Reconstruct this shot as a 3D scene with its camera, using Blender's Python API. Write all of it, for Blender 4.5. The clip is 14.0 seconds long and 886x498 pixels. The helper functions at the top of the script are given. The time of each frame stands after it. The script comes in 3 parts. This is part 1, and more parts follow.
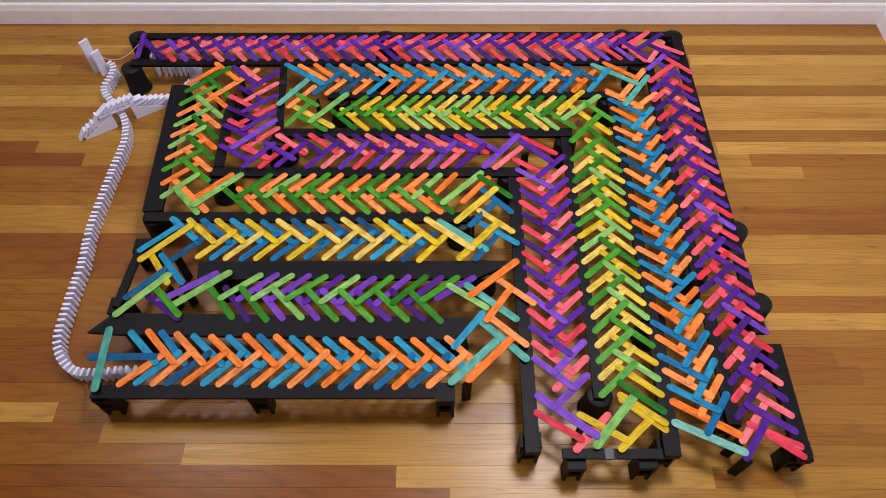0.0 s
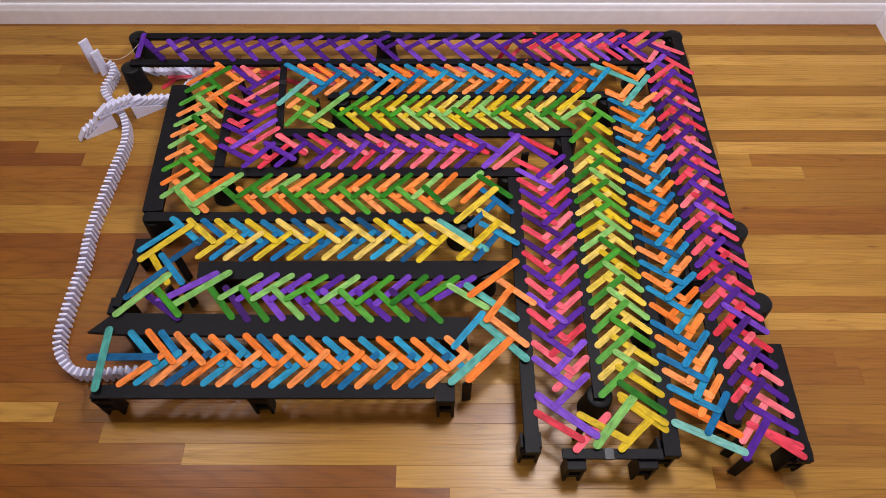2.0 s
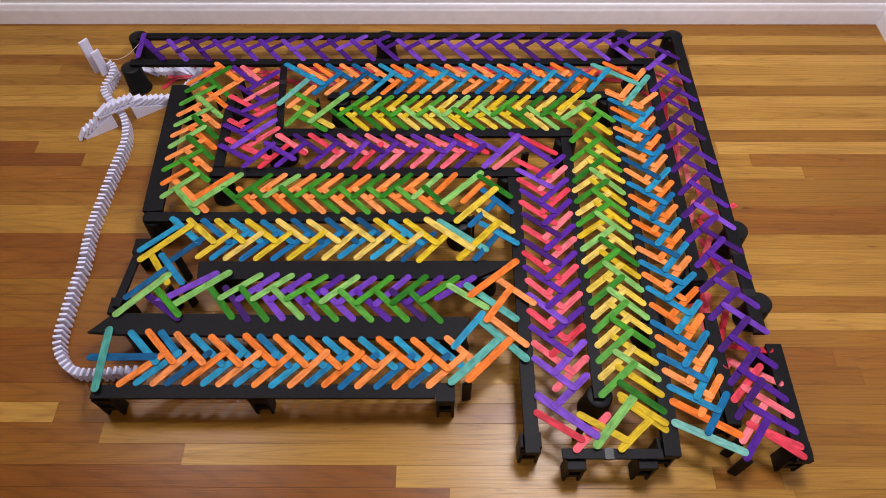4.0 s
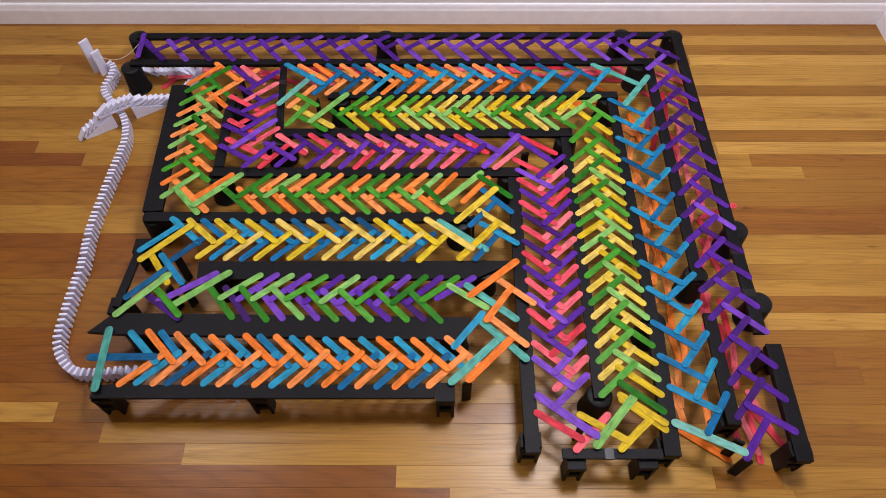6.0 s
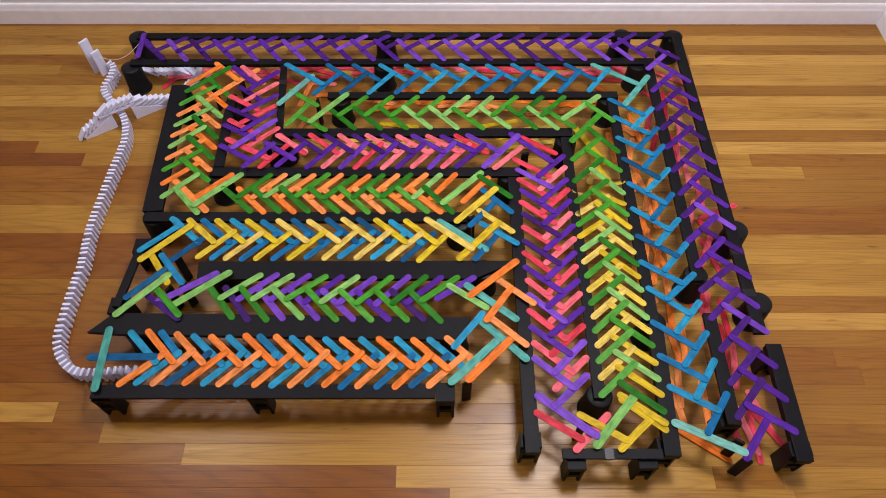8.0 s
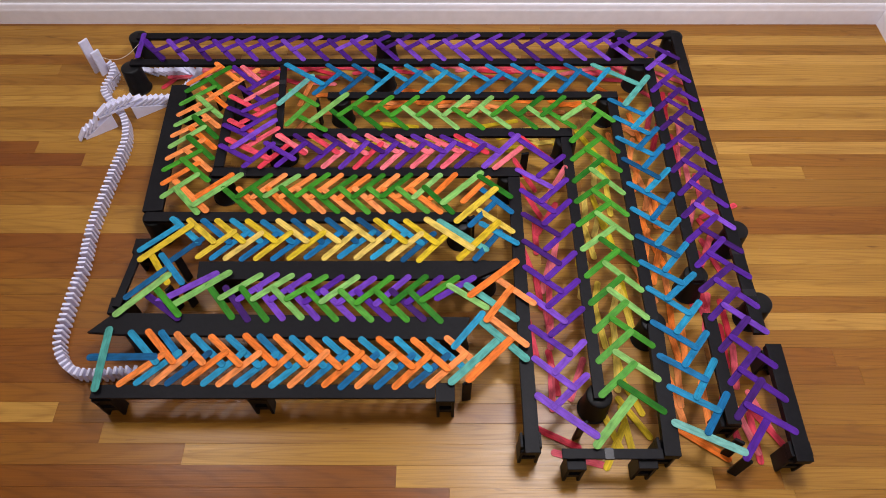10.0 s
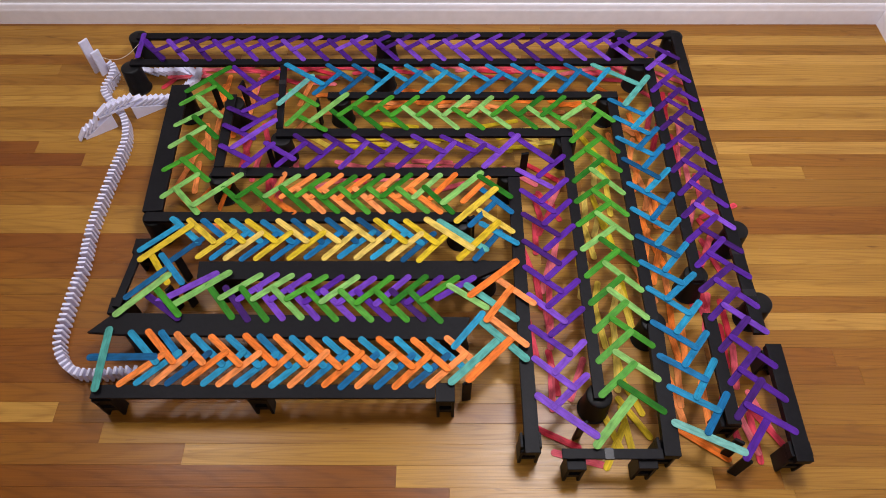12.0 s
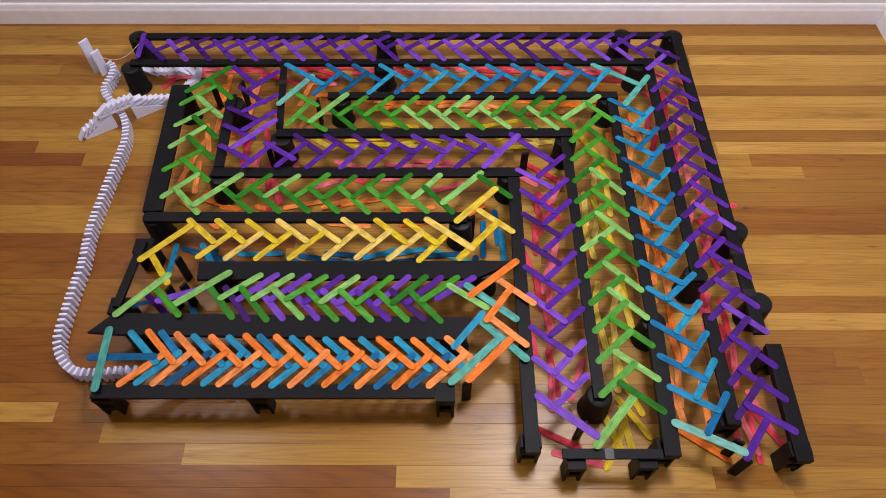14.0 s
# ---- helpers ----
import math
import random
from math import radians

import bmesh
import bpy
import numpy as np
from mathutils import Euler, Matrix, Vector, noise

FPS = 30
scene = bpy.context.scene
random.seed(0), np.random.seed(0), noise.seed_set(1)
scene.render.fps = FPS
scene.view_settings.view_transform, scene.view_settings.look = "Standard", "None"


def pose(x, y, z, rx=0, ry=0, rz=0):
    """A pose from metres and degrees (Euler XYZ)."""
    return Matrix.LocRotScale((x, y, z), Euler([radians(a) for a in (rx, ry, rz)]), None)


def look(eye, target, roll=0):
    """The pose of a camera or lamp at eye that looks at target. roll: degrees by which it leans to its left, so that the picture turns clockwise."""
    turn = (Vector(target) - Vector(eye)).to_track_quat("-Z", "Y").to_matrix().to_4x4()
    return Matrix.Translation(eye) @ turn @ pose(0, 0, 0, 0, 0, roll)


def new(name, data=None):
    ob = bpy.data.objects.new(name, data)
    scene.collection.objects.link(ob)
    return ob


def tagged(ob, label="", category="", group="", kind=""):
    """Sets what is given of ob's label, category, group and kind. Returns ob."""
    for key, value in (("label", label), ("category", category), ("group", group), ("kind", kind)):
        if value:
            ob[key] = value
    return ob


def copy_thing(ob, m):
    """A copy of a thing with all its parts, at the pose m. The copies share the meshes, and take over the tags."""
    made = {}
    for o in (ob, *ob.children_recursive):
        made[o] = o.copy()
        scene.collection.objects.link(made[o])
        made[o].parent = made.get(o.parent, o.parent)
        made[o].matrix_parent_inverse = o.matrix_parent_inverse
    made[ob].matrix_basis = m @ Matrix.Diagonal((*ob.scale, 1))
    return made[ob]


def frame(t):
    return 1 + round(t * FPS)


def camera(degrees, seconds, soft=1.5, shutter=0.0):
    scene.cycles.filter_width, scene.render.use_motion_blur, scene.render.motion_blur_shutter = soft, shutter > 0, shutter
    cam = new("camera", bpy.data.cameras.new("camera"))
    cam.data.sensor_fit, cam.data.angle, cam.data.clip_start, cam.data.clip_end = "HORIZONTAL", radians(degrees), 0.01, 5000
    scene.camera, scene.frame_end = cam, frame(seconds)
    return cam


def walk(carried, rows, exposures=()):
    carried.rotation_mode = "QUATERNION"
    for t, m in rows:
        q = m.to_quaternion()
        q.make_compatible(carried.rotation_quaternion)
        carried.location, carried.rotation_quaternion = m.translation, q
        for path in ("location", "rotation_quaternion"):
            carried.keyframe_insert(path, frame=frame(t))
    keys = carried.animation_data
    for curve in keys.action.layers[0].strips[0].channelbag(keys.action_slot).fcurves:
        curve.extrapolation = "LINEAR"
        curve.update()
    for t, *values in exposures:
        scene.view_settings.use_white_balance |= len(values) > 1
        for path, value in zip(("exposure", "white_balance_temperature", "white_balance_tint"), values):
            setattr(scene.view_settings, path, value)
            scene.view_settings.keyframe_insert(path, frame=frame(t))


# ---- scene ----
cam = camera(66.32, 14.0, soft=0.95, shutter=0.4)
CAM_POSE = pose(0, 0, 1.807, 33.43, 0, 0) @ pose(0, 0, 0, 0, 0, -0.3)

# ---- light ----
world = bpy.data.worlds.new("room_air")
scene.world = world
world.use_nodes = True
world.node_tree.nodes["Background"].inputs[0].default_value = (0.9, 0.92, 1.0, 1)
world.node_tree.nodes["Background"].inputs[1].default_value = 0.05


def area_lamp(name, at, target, size, power, color):
    data = bpy.data.lights.new(name, "AREA")
    data.shape, data.size, data.energy, data.color = "DISK", size, power, color
    ob = new(name, data)
    ob.matrix_world = look(at, target)
    return ob


# first inferred from shadows and sheen; west and south ones added as fill
LAMPS = [(0.52, 1.23, 40.5), (-1.45, 1.60, 16.5), (0.45, -1.30, 10)]
for lx, ly, watts in LAMPS:
    area_lamp("ceiling_lamp_light", (lx, ly, 2.36), (lx, ly, 0), 0.56, watts, (0.98, 0.945, 1.0))
scene.view_settings.exposure = 0.0

# ---- materials ----


def material(name, color, rough=0.5, metal=0.0):
    m = bpy.data.materials.new(name)
    m.use_nodes = True
    b = m.node_tree.nodes["Principled BSDF"]
    b.inputs["Base Color"].default_value = (*color, 1)
    b.inputs["Roughness"].default_value = rough
    b.inputs["Metallic"].default_value = metal
    return m, m.node_tree.nodes, m.node_tree.links, b


def grain(nodes, links, scale, vec_scale, detail=4.0):
    """A noise stretched by vec_scale in the thing's own space."""
    tc = nodes.new("ShaderNodeTexCoord")
    mp = nodes.new("ShaderNodeMapping")
    mp.inputs["Scale"].default_value = vec_scale
    no = nodes.new("ShaderNodeTexNoise")
    no.inputs["Scale"].default_value, no.inputs["Detail"].default_value = scale, detail
    links.new(tc.outputs["Object"], mp.inputs["Vector"])
    links.new(mp.outputs["Vector"], no.inputs["Vector"])
    return no, mp


def ramp(nodes, links, src, stops):
    r = nodes.new("ShaderNodeValToRGB")
    el = r.color_ramp.elements
    while len(el) < len(stops):
        el.new(0.5)
    for e, (p, c) in zip(el, stops):
        e.position, e.color = p, (*c, 1)
    links.new(src, r.inputs["Fac"])
    return r


def mix(nodes, links, kind, fac, a, b):
    m = nodes.new("ShaderNodeMix")
    m.data_type, m.blend_type = "RGBA", kind
    for sock, v in ((m.inputs[0], fac), (m.inputs[6], a), (m.inputs[7], b)):
        if isinstance(v, (float, int)):
            sock.default_value = v
        elif isinstance(v, tuple):
            sock.default_value = (*v, 1)
        else:
            links.new(v, sock)
    return m.outputs[2]


def bump(nodes, links, bsdf, height, strength, distance=0.001):
    b = nodes.new("ShaderNodeBump")
    b.inputs["Strength"].default_value, b.inputs["Distance"].default_value = strength, distance
    links.new(height, b.inputs["Height"])
    links.new(b.outputs["Normal"], bsdf.inputs["Normal"])


def dyed_wood(name, dark, mid, light):
    """Thin birch stained with a dye that takes unevenly, from stick to stick, in blotches and along the grain."""
    m, n, l, b = material(name, mid, 0.5)
    info = n.new("ShaderNodeObjectInfo")
    off = n.new("ShaderNodeVectorMath")
    off.operation = "SCALE"
    off.inputs[0].default_value = (7, 13, 5)
    l.new(info.outputs["Random"], off.inputs["Scale"])
    no, mp = grain(n, l, 1.0, (22, 330, 60), 5)
    l.new(off.outputs[0], mp.inputs["Location"])
    blot, mp2 = grain(n, l, 1.0, (34, 70, 30), 4)
    l.new(off.outputs[0], mp2.inputs["Location"])
    per = ramp(n, l, info.outputs["Color"], [(0.0, dark), (0.45, mid), (1.0, light)])
    g = ramp(n, l, no.outputs["Fac"], [(0.36, (0.55, 0.55, 0.55)), (0.5, (1.0, 1.0, 1.0)), (0.68, (1.22, 1.22, 1.22))])
    s = ramp(n, l, blot.outputs["Fac"], [(0.36, (0.62, 0.62, 0.62)), (0.55, (1.0, 1.0, 1.0)), (0.7, (1.2, 1.2, 1.2))])
    c = mix(n, l, "MULTIPLY", 0.42, per.outputs[0], g.outputs[0])
    c = mix(n, l, "MULTIPLY", 0.7, c, s.outputs[0])
    l.new(c, b.inputs["Base Color"])
    b.inputs["Specular IOR Level"].default_value = 0.12
    bump(n, l, b, no.outputs["Fac"], 0.3, 0.0006)
    return m


DYES = {
    "purple": dyed_wood("purple_dyed_wood", (0.045, 0.007, 0.12), (0.086, 0.015, 0.285), (0.20, 0.066, 0.52)),
    "red": dyed_wood("red_dyed_wood", (0.60, 0.030, 0.052), (0.79, 0.072, 0.115), (0.85, 0.19, 0.22)),
    "blue": dyed_wood("blue_dyed_wood", (0.004, 0.068, 0.17), (0.006, 0.145, 0.34), (0.022, 0.29, 0.47)),
    "teal": dyed_wood("pale_teal_dyed_wood", (0.07, 0.32, 0.27), (0.105, 0.40, 0.34), (0.19, 0.47, 0.40)),
    "orange": dyed_wood("orange_dyed_wood", (0.80, 0.17, 0.016), (0.89, 0.235, 0.04), (0.92, 0.31, 0.095)),
    "green": dyed_wood("green_dyed_wood", (0.014, 0.14, 0.007), (0.055, 0.29, 0.018), (0.24, 0.50, 0.13)),
    "yellow": dyed_wood("yellow_dyed_wood", (0.58, 0.39, 0.010), (0.67, 0.475, 0.018), (0.75, 0.535, 0.13)),
}


def oak():
    """Varnished strip oak: each board has its own shade, long wavy grain, fine pores and a soft gloss."""
    m, n, l, b = material("varnished_oak", (0.4, 0.2, 0.07), 0.32)
    info = n.new("ShaderNodeObjectInfo")
    off = n.new("ShaderNodeVectorMath")
    off.operation = "SCALE"
    off.inputs[0].default_value = (31, 57, 11)
    l.new(info.outputs["Random"], off.inputs["Scale"])
    no, mp = grain(n, l, 1.0, (1.9, 62, 20), 9)
    l.new(off.outputs[0], mp.inputs["Location"])
    no.inputs["Distortion"].default_value, no.inputs["Roughness"].default_value = 0.5, 0.62
    fine, mp2 = grain(n, l, 1.0, (5, 480, 60), 4)
    l.new(off.outputs[0], mp2.inputs["Location"])
    wide, mp3 = grain(n, l, 1.0, (2.0, 8, 5), 3)
    l.new(off.outputs[0], mp3.inputs["Location"])
    # growth rings cut flat: long arches down the middle of a board
    tc = n.new("ShaderNodeTexCoord")
    rings_map = n.new("ShaderNodeMapping")
    rings_map.inputs["Scale"].default_value = (1.0, 17, 8)
    l.new(tc.outputs["Object"], rings_map.inputs["Vector"])
    heart = n.new("ShaderNodeVectorMath")
    heart.operation = "SCALE"
    heart.inputs[0].default_value = (-1.0, -1.0, 0)
    l.new(info.outputs["Random"], heart.inputs["Scale"])
    l.new(heart.outputs[0], rings_map.inputs["Location"])
    rings = n.new("ShaderNodeTexWave")
    rings.wave_type, rings.rings_direction = "RINGS", "Z"
    rings.inputs["Scale"].default_value, rings.inputs["Distortion"].default_value = 2.1, 3.4
    rings.inputs["Detail"].default_value, rings.inputs["Detail Scale"].default_value = 4.0, 1.1
    l.new(rings_map.outputs["Vector"], rings.inputs["Vector"])
    base = ramp(n, l, info.outputs["Color"], [(0.0, (0.180, 0.051, 0.0062)), (0.25, (0.258, 0.091, 0.0105)), (0.5, (0.322, 0.150, 0.021)), (0.75, (0.425, 0.222, 0.037)), (1.0, (0.56, 0.312, 0.068))])
    g = ramp(n, l, no.outputs["Fac"], [(0.34, (0.66, 0.58, 0.50)), (0.46, (0.97, 0.96, 0.95)), (0.68, (1.12, 1.12, 1.10))])
    f = ramp(n, l, fine.outputs["Fac"], [(0.36, (0.72, 0.66, 0.60)), (0.48, (1.0, 1.0, 1.0)), (0.66, (1.07, 1.07, 1.07))])
    w = ramp(n, l, wide.outputs["Fac"], [(0.3, (0.86, 0.82, 0.78)), (0.7, (1.10, 1.12, 1.14))])
    k = ramp(n, l, rings.outputs["Fac"], [(0.0, (0.62, 0.53, 0.44)), (0.22, (0.96, 0.95, 0.94)), (1.0, (1.08, 1.08, 1.08))])
    c = mix(n, l, "MULTIPLY", 0.6, base.outputs[0], g.outputs[0])
    c = mix(n, l, "MULTIPLY", 0.5, c, f.outputs[0])
    c = mix(n, l, "MULTIPLY", 1.0, c, w.outputs[0])
    c = mix(n, l, "MULTIPLY", 0.34, c, k.outputs[0])
    # short dark mineral flecks and pin knots
    fleck, mp4 = grain(n, l, 1.0, (9, 42, 20), 2)
    l.new(off.outputs[0], mp4.inputs["Location"])
    d = ramp(n, l, fleck.outputs["Fac"], [(0.22, (0.45, 0.36, 0.28)), (0.29, (1.0, 1.0, 1.0))])
    c = mix(n, l, "MULTIPLY", 0.8, c, d.outputs[0])
    l.new(c, b.inputs["Base Color"])
    r = ramp(n, l, no.outputs["Fac"], [(0.2, (0.36, 0.36, 0.36)), (0.8, (0.25, 0.25, 0.25))])
    l.new(r.outputs[0], b.inputs["Roughness"])
    b.inputs["Specular IOR Level"].default_value = 0.34
    bump(n, l, b, fine.outputs["Fac"], 0.45, 0.0007)
    return m


def speckled(name, color, rough, amount, scale, strength=0.1, metal=0.0, gloss=0.3):
    """A plain surface with slight mottling and fine relief."""
    m, n, l, b = material(name, color, rough, metal)
    no, _ = grain(n, l, scale, (1, 1, 1), 6)
    wide, _ = grain(n, l, scale * 0.08, (1, 1, 1), 3)
    lo, hi = 1 - amount, 1 + amount
    a = ramp(n, l, no.outputs["Fac"], [(0.3, (lo, lo, lo)), (0.7, (hi, hi, hi))])
    w = ramp(n, l, wide.outputs["Fac"], [(0.3, (lo, lo, lo)), (0.7, (hi, hi, hi))])
    c = mix(n, l, "MULTIPLY", 1.0, color, a.outputs[0])
    c = mix(n, l, "MULTIPLY", 1.0, c, w.outputs[0])
    l.new(c, b.inputs["Base Color"])
    b.inputs["Specular IOR Level"].default_value = gloss
    bump(n, l, b, no.outputs["Fac"], strength, 0.0008)
    return m


OAK = oak()
GAP = speckled("dark_floor_joint", (0.05, 0.022, 0.008), 0.8, 0.2, 40)
BLACK = speckled("black_plastic", (0.0050, 0.0047, 0.0064), 0.5, 0.25, 90, 0.15, gloss=0.14)
CUP = speckled("black_cup_plastic", (0.006, 0.006, 0.0065), 0.45, 0.15, 60, 0.05, gloss=0.2)
TAPE = speckled("dark_grey_tape", (0.012, 0.012, 0.014), 0.3, 0.15, 90)
WALL = speckled("painted_plaster", (0.76, 0.75, 0.77), 0.7, 0.03, 60, 0.1)
TRIM = speckled("white_gloss_paint", (0.90, 0.885, 0.95), 0.4, 0.03, 30, 0.04)
DIM = speckled("beige_painted_plaster", (0.52, 0.48, 0.43), 0.75, 0.05, 60, 0.1)
CEIL = speckled("ceiling_paint", (0.66, 0.66, 0.66), 0.8, 0.03, 60, 0.1)
WHITE = speckled("white_domino_plastic", (0.80, 0.80, 1.0), 0.35, 0.04, 60, 0.04)
CLEAR, cn, cl, cb = material("clear_plastic", (0.95, 0.95, 0.97), 0.08)
cb.inputs["Transmission Weight"].default_value, cb.inputs["IOR"].default_value = 1.0, 1.2
GLOW, gn, gl, gb = material("glowing_diffuser", (0.9, 0.88, 0.85), 0.5)
gb.inputs["Emission Color"].default_value, gb.inputs["Emission Strength"].default_value = (1.0, 0.96, 0.93, 1), 2.0
STRING = speckled("white_string", (0.7, 0.66, 0.58), 0.8, 0.1, 400, 0.2)

# ---- mesh helpers ----


def mesh_of(name, bm, mat):
    me = bpy.data.meshes.new(name)
    bm.normal_update()
    bm.to_mesh(me)
    bm.free()
    me.materials.append(mat)
    return me


def part(name, bm, mat, parent, label=""):
    ob = new(name, mesh_of(name, bm, mat))
    ob.parent = parent
    if label:
        tagged(ob, label)
    return ob


def box(bm, x0, x1, y0, y1, z0, z1, m=None, bevel=0.0):
    """A box with softened edges."""
    made = bmesh.ops.create_cube(bm, size=1.0)["verts"]
    for v in made:
        v.co = Vector(((x0 + x1) / 2 + v.co.x * (x1 - x0), (y0 + y1) / 2 + v.co.y * (y1 - y0), (z0 + z1) / 2 + v.co.z * (z1 - z0)))
    if bevel:
        edges = list({e for v in made for e in v.link_edges})
        made = list({v for f in bmesh.ops.bevel(bm, geom=edges, offset=bevel, segments=2, profile=0.6, affect="EDGES")["faces"] for v in f.verts} | {v for v in made if v.is_valid})
    if m is not None:
        bmesh.ops.transform(bm, matrix=m, verts=[v for v in made if v.is_valid])


def prism(bm, outline, z0, z1, bevel=0.0):
    """An upright prism over a plan outline, its top edge softened."""
    low = [bm.verts.new((x, y, z0)) for x, y in outline]
    f = bm.faces.new(low)
    f.normal_update()
    if f.normal.z > 0:
        f.normal_flip()
    res = bmesh.ops.extrude_face_region(bm, geom=[f])
    top = [v for v in res["geom"] if isinstance(v, bmesh.types.BMVert)]
    bmesh.ops.translate(bm, vec=(0, 0, z1 - z0), verts=top)
    if bevel:
        edges = [e for e in bm.edges if e.verts[0] in top and e.verts[1] in top]
        bmesh.ops.bevel(bm, geom=edges, offset=bevel, segments=2, affect="EDGES")
    bmesh.ops.recalc_face_normals(bm, faces=bm.faces)


def lathe(bm, profile, seg=28):
    """A turned body from (radius, height) pairs."""
    rings = [[bm.verts.new((r * math.cos(a * math.tau / seg), r * math.sin(a * math.tau / seg), z)) for a in range(seg)] for r, z in profile]
    for p, q in zip(rings, rings[1:]):
        for i in range(seg):
            bm.faces.new((p[i], p[(i + 1) % seg], q[(i + 1) % seg], q[i])).smooth = True
    bm.faces.new(rings[0][::-1])
    bm.faces.new(rings[-1])


# ---- room ----
Y_WALL, X_WALL = 2.307, 1.782
RAIL_TOP = 0.12


def wall_piece(name, x0, x1, y0, y1, z0, z1, mat, label, bevel=0.0):
    bm = bmesh.new()
    box(bm, x0, x1, y0, y1, z0, z1, bevel=bevel)
    return tagged(new(name, mesh_of(name, bm, mat)), label, kind="structure")


X0, X1, Y0, Y1, ZC = -2.9, X_WALL, -2.4, Y_WALL, 2.44
ASKEW = pose(0, Y1, 0, 0, 0, -0.5)  # the far wall stands slightly out of square
wall = wall_piece("wall_north", X0 - 0.1, X1 + 0.1, 0, 0.1, -0.05, ZC, WALL, "off-white painted plaster wall")
wall.matrix_world = ASKEW
wall_piece("wall_east", X1, X1 + 0.1, Y0, Y1, -0.05, ZC, WALL, "off-white painted plaster wall")
# unseen west and south walls and ceiling, toned to hold back bounced light
wall_piece("wall_west", X0 - 0.1, X0, Y0, Y1 + 0.06, -0.05, ZC, DIM, "unseen beige wall, dim to hold back bounced light")
wall_piece("wall_south", X0 - 0.1, X1 + 0.1, Y0 - 0.1, Y0, -0.05, ZC, DIM, "unseen beige wall, dim to hold back bounced light")
wall_piece("ceiling", X0 - 0.1, X1 + 0.1, Y0 - 0.1, Y1 + 0.1, ZC, ZC + 0.1, CEIL, "flat white ceiling, unseen, closing the room")
floor = wall_piece("floor", X0, X1, Y0, Y1 + 0.02, -0.04, -0.004, GAP, "varnished oak strip floor laid in long boards")


def baseboard(name, length, m):
    """Board with a moulded top and a quarter-round shoe at its foot."""
    prof = [(0, 0), (0.013, 0), (0.013, 0.060), (0.0125, 0.066), (0.0105, 0.072), (0.0095, 0.080), (0.008, 0.087), (0.0045, 0.0915), (0, 0.093)]
    bm = bmesh.new()
    ends = [[bm.verts.new((x, -d, z)) for d, z in prof] for x in (0, length)]
    for i in range(len(prof)):
        j = (i + 1) % len(prof)
        bm.faces.new((ends[0][i], ends[1][i], ends[1][j], ends[0][j]))
    bm.faces.new(ends[0])
    bm.faces.new(ends[1][::-1])
    bmesh.ops.recalc_face_normals(bm, faces=bm.faces)
    ob = tagged(new(name, mesh_of(name, bm, TRIM)), "white painted wooden baseboard along the wall", kind="structure")
    ob.matrix_world = m
    return ob


baseboard("baseboard", X1 - X0, ASKEW @ pose(X0, 0, 0))
baseboard("baseboard", Y1 - Y0 - 0.03, pose(X1, Y1 - 0.03, 0, 0, 0, -90))


# unseen fittings with a glowing disc, built to go with the assumed lights
def ceiling_lamp(x, y):
    top = tagged(new("ceiling_lamp"), "round white flush ceiling lamp, unseen, its place assumed", "lamp")
    top.location = (x, y, ZC)
    bm = bmesh.new()
    lathe(bm, [(0.28, -0.002), (0.28, -0.03), (0.262, -0.035), (0.262, -0.004)], 40)
    part("rim", bm, TRIM, top)
    bm = bmesh.new()
    lathe(bm, [(0.255, -0.036), (0.24, -0.044), (0.0, -0.046)], 40)
    part("diffuser", bm, GLOW, top, "glowing milky diffuser")


for lx, ly, watts in LAMPS:
    ceiling_lamp(lx, ly)

# ---- black frame: rails, boards, cups and blocks ----


def rail(x0, y0, x1, y1, width, deep=0.014, label="straight black plastic rail resting on cups and blocks", tapes=()):
    """A hollow-looking bar between two plan points, its top at RAIL_TOP."""
    top = tagged(new("rail"), label, "rail", "rails of the frame")
    a = math.degrees(math.atan2(y1 - y0, x1 - x0))
    n = math.hypot(x1 - x0, y1 - y0)
    top.matrix_world = pose(x0, y0, RAIL_TOP, 0, 0, a)
    bm = bmesh.new()
    box(bm, 0, n, -width / 2, width / 2, -0.006, 0, bevel=0.0012)
    part("top_strip", bm, BLACK, top)
    bm = bmesh.new()
    box(bm, 0.0008, n - 0.0008, -width / 2 + 0.0012, width / 2 - 0.0012, -deep, -0.006, bevel=0.0012)
    part("lower_strip", bm, BLACK, top)
    for s in tapes:
        bm = bmesh.new()
        box(bm, s - 0.011, s + 0.011, -width / 2 - 0.0006, width / 2 + 0.0006, -deep + 0.002, 0.0006)
        part("tape", bm, TAPE, top, "strip of dark tape round a joint")
    return top


def board(outline, label):
    top = tagged(new("board"), label, "board", "boards of the frame")
    top.location = (0, 0, RAIL_TOP)
    bm = bmesh.new()
    prism(bm, outline, -0.012, 0, 0.001)
    part("panel", bm, BLACK, top)
    return top


cup_proto = []


def cup(x, y):
    """An upside-down black cup under a rail."""
    if not cup_proto:
        top = tagged(new("cup"), "upturned black plastic cup holding up the frame", "cup", "cups under the frame")
        bm = bmesh.new()
        lathe(bm, [(0.041, 0.0), (0.042, 0.003), (0.041, 0.006), (0.0395, 0.008), (0.0355, 0.098), (0.0345, 0.1035), (0.031, 0.1058), (0.0, 0.106)])
        part("body", bm, CUP, top)
        bm = bmesh.new()
        lathe(bm, [(0.0422, 0.0), (0.0435, 0.002), (0.0435, 0.0045), (0.0412, 0.0062)])
        part("lip", bm, CUP, top)
        top.location = (x, y, 0)
        cup_proto.append(top)
        return top
    return copy_thing(cup_proto[0], pose(x, y, 0))


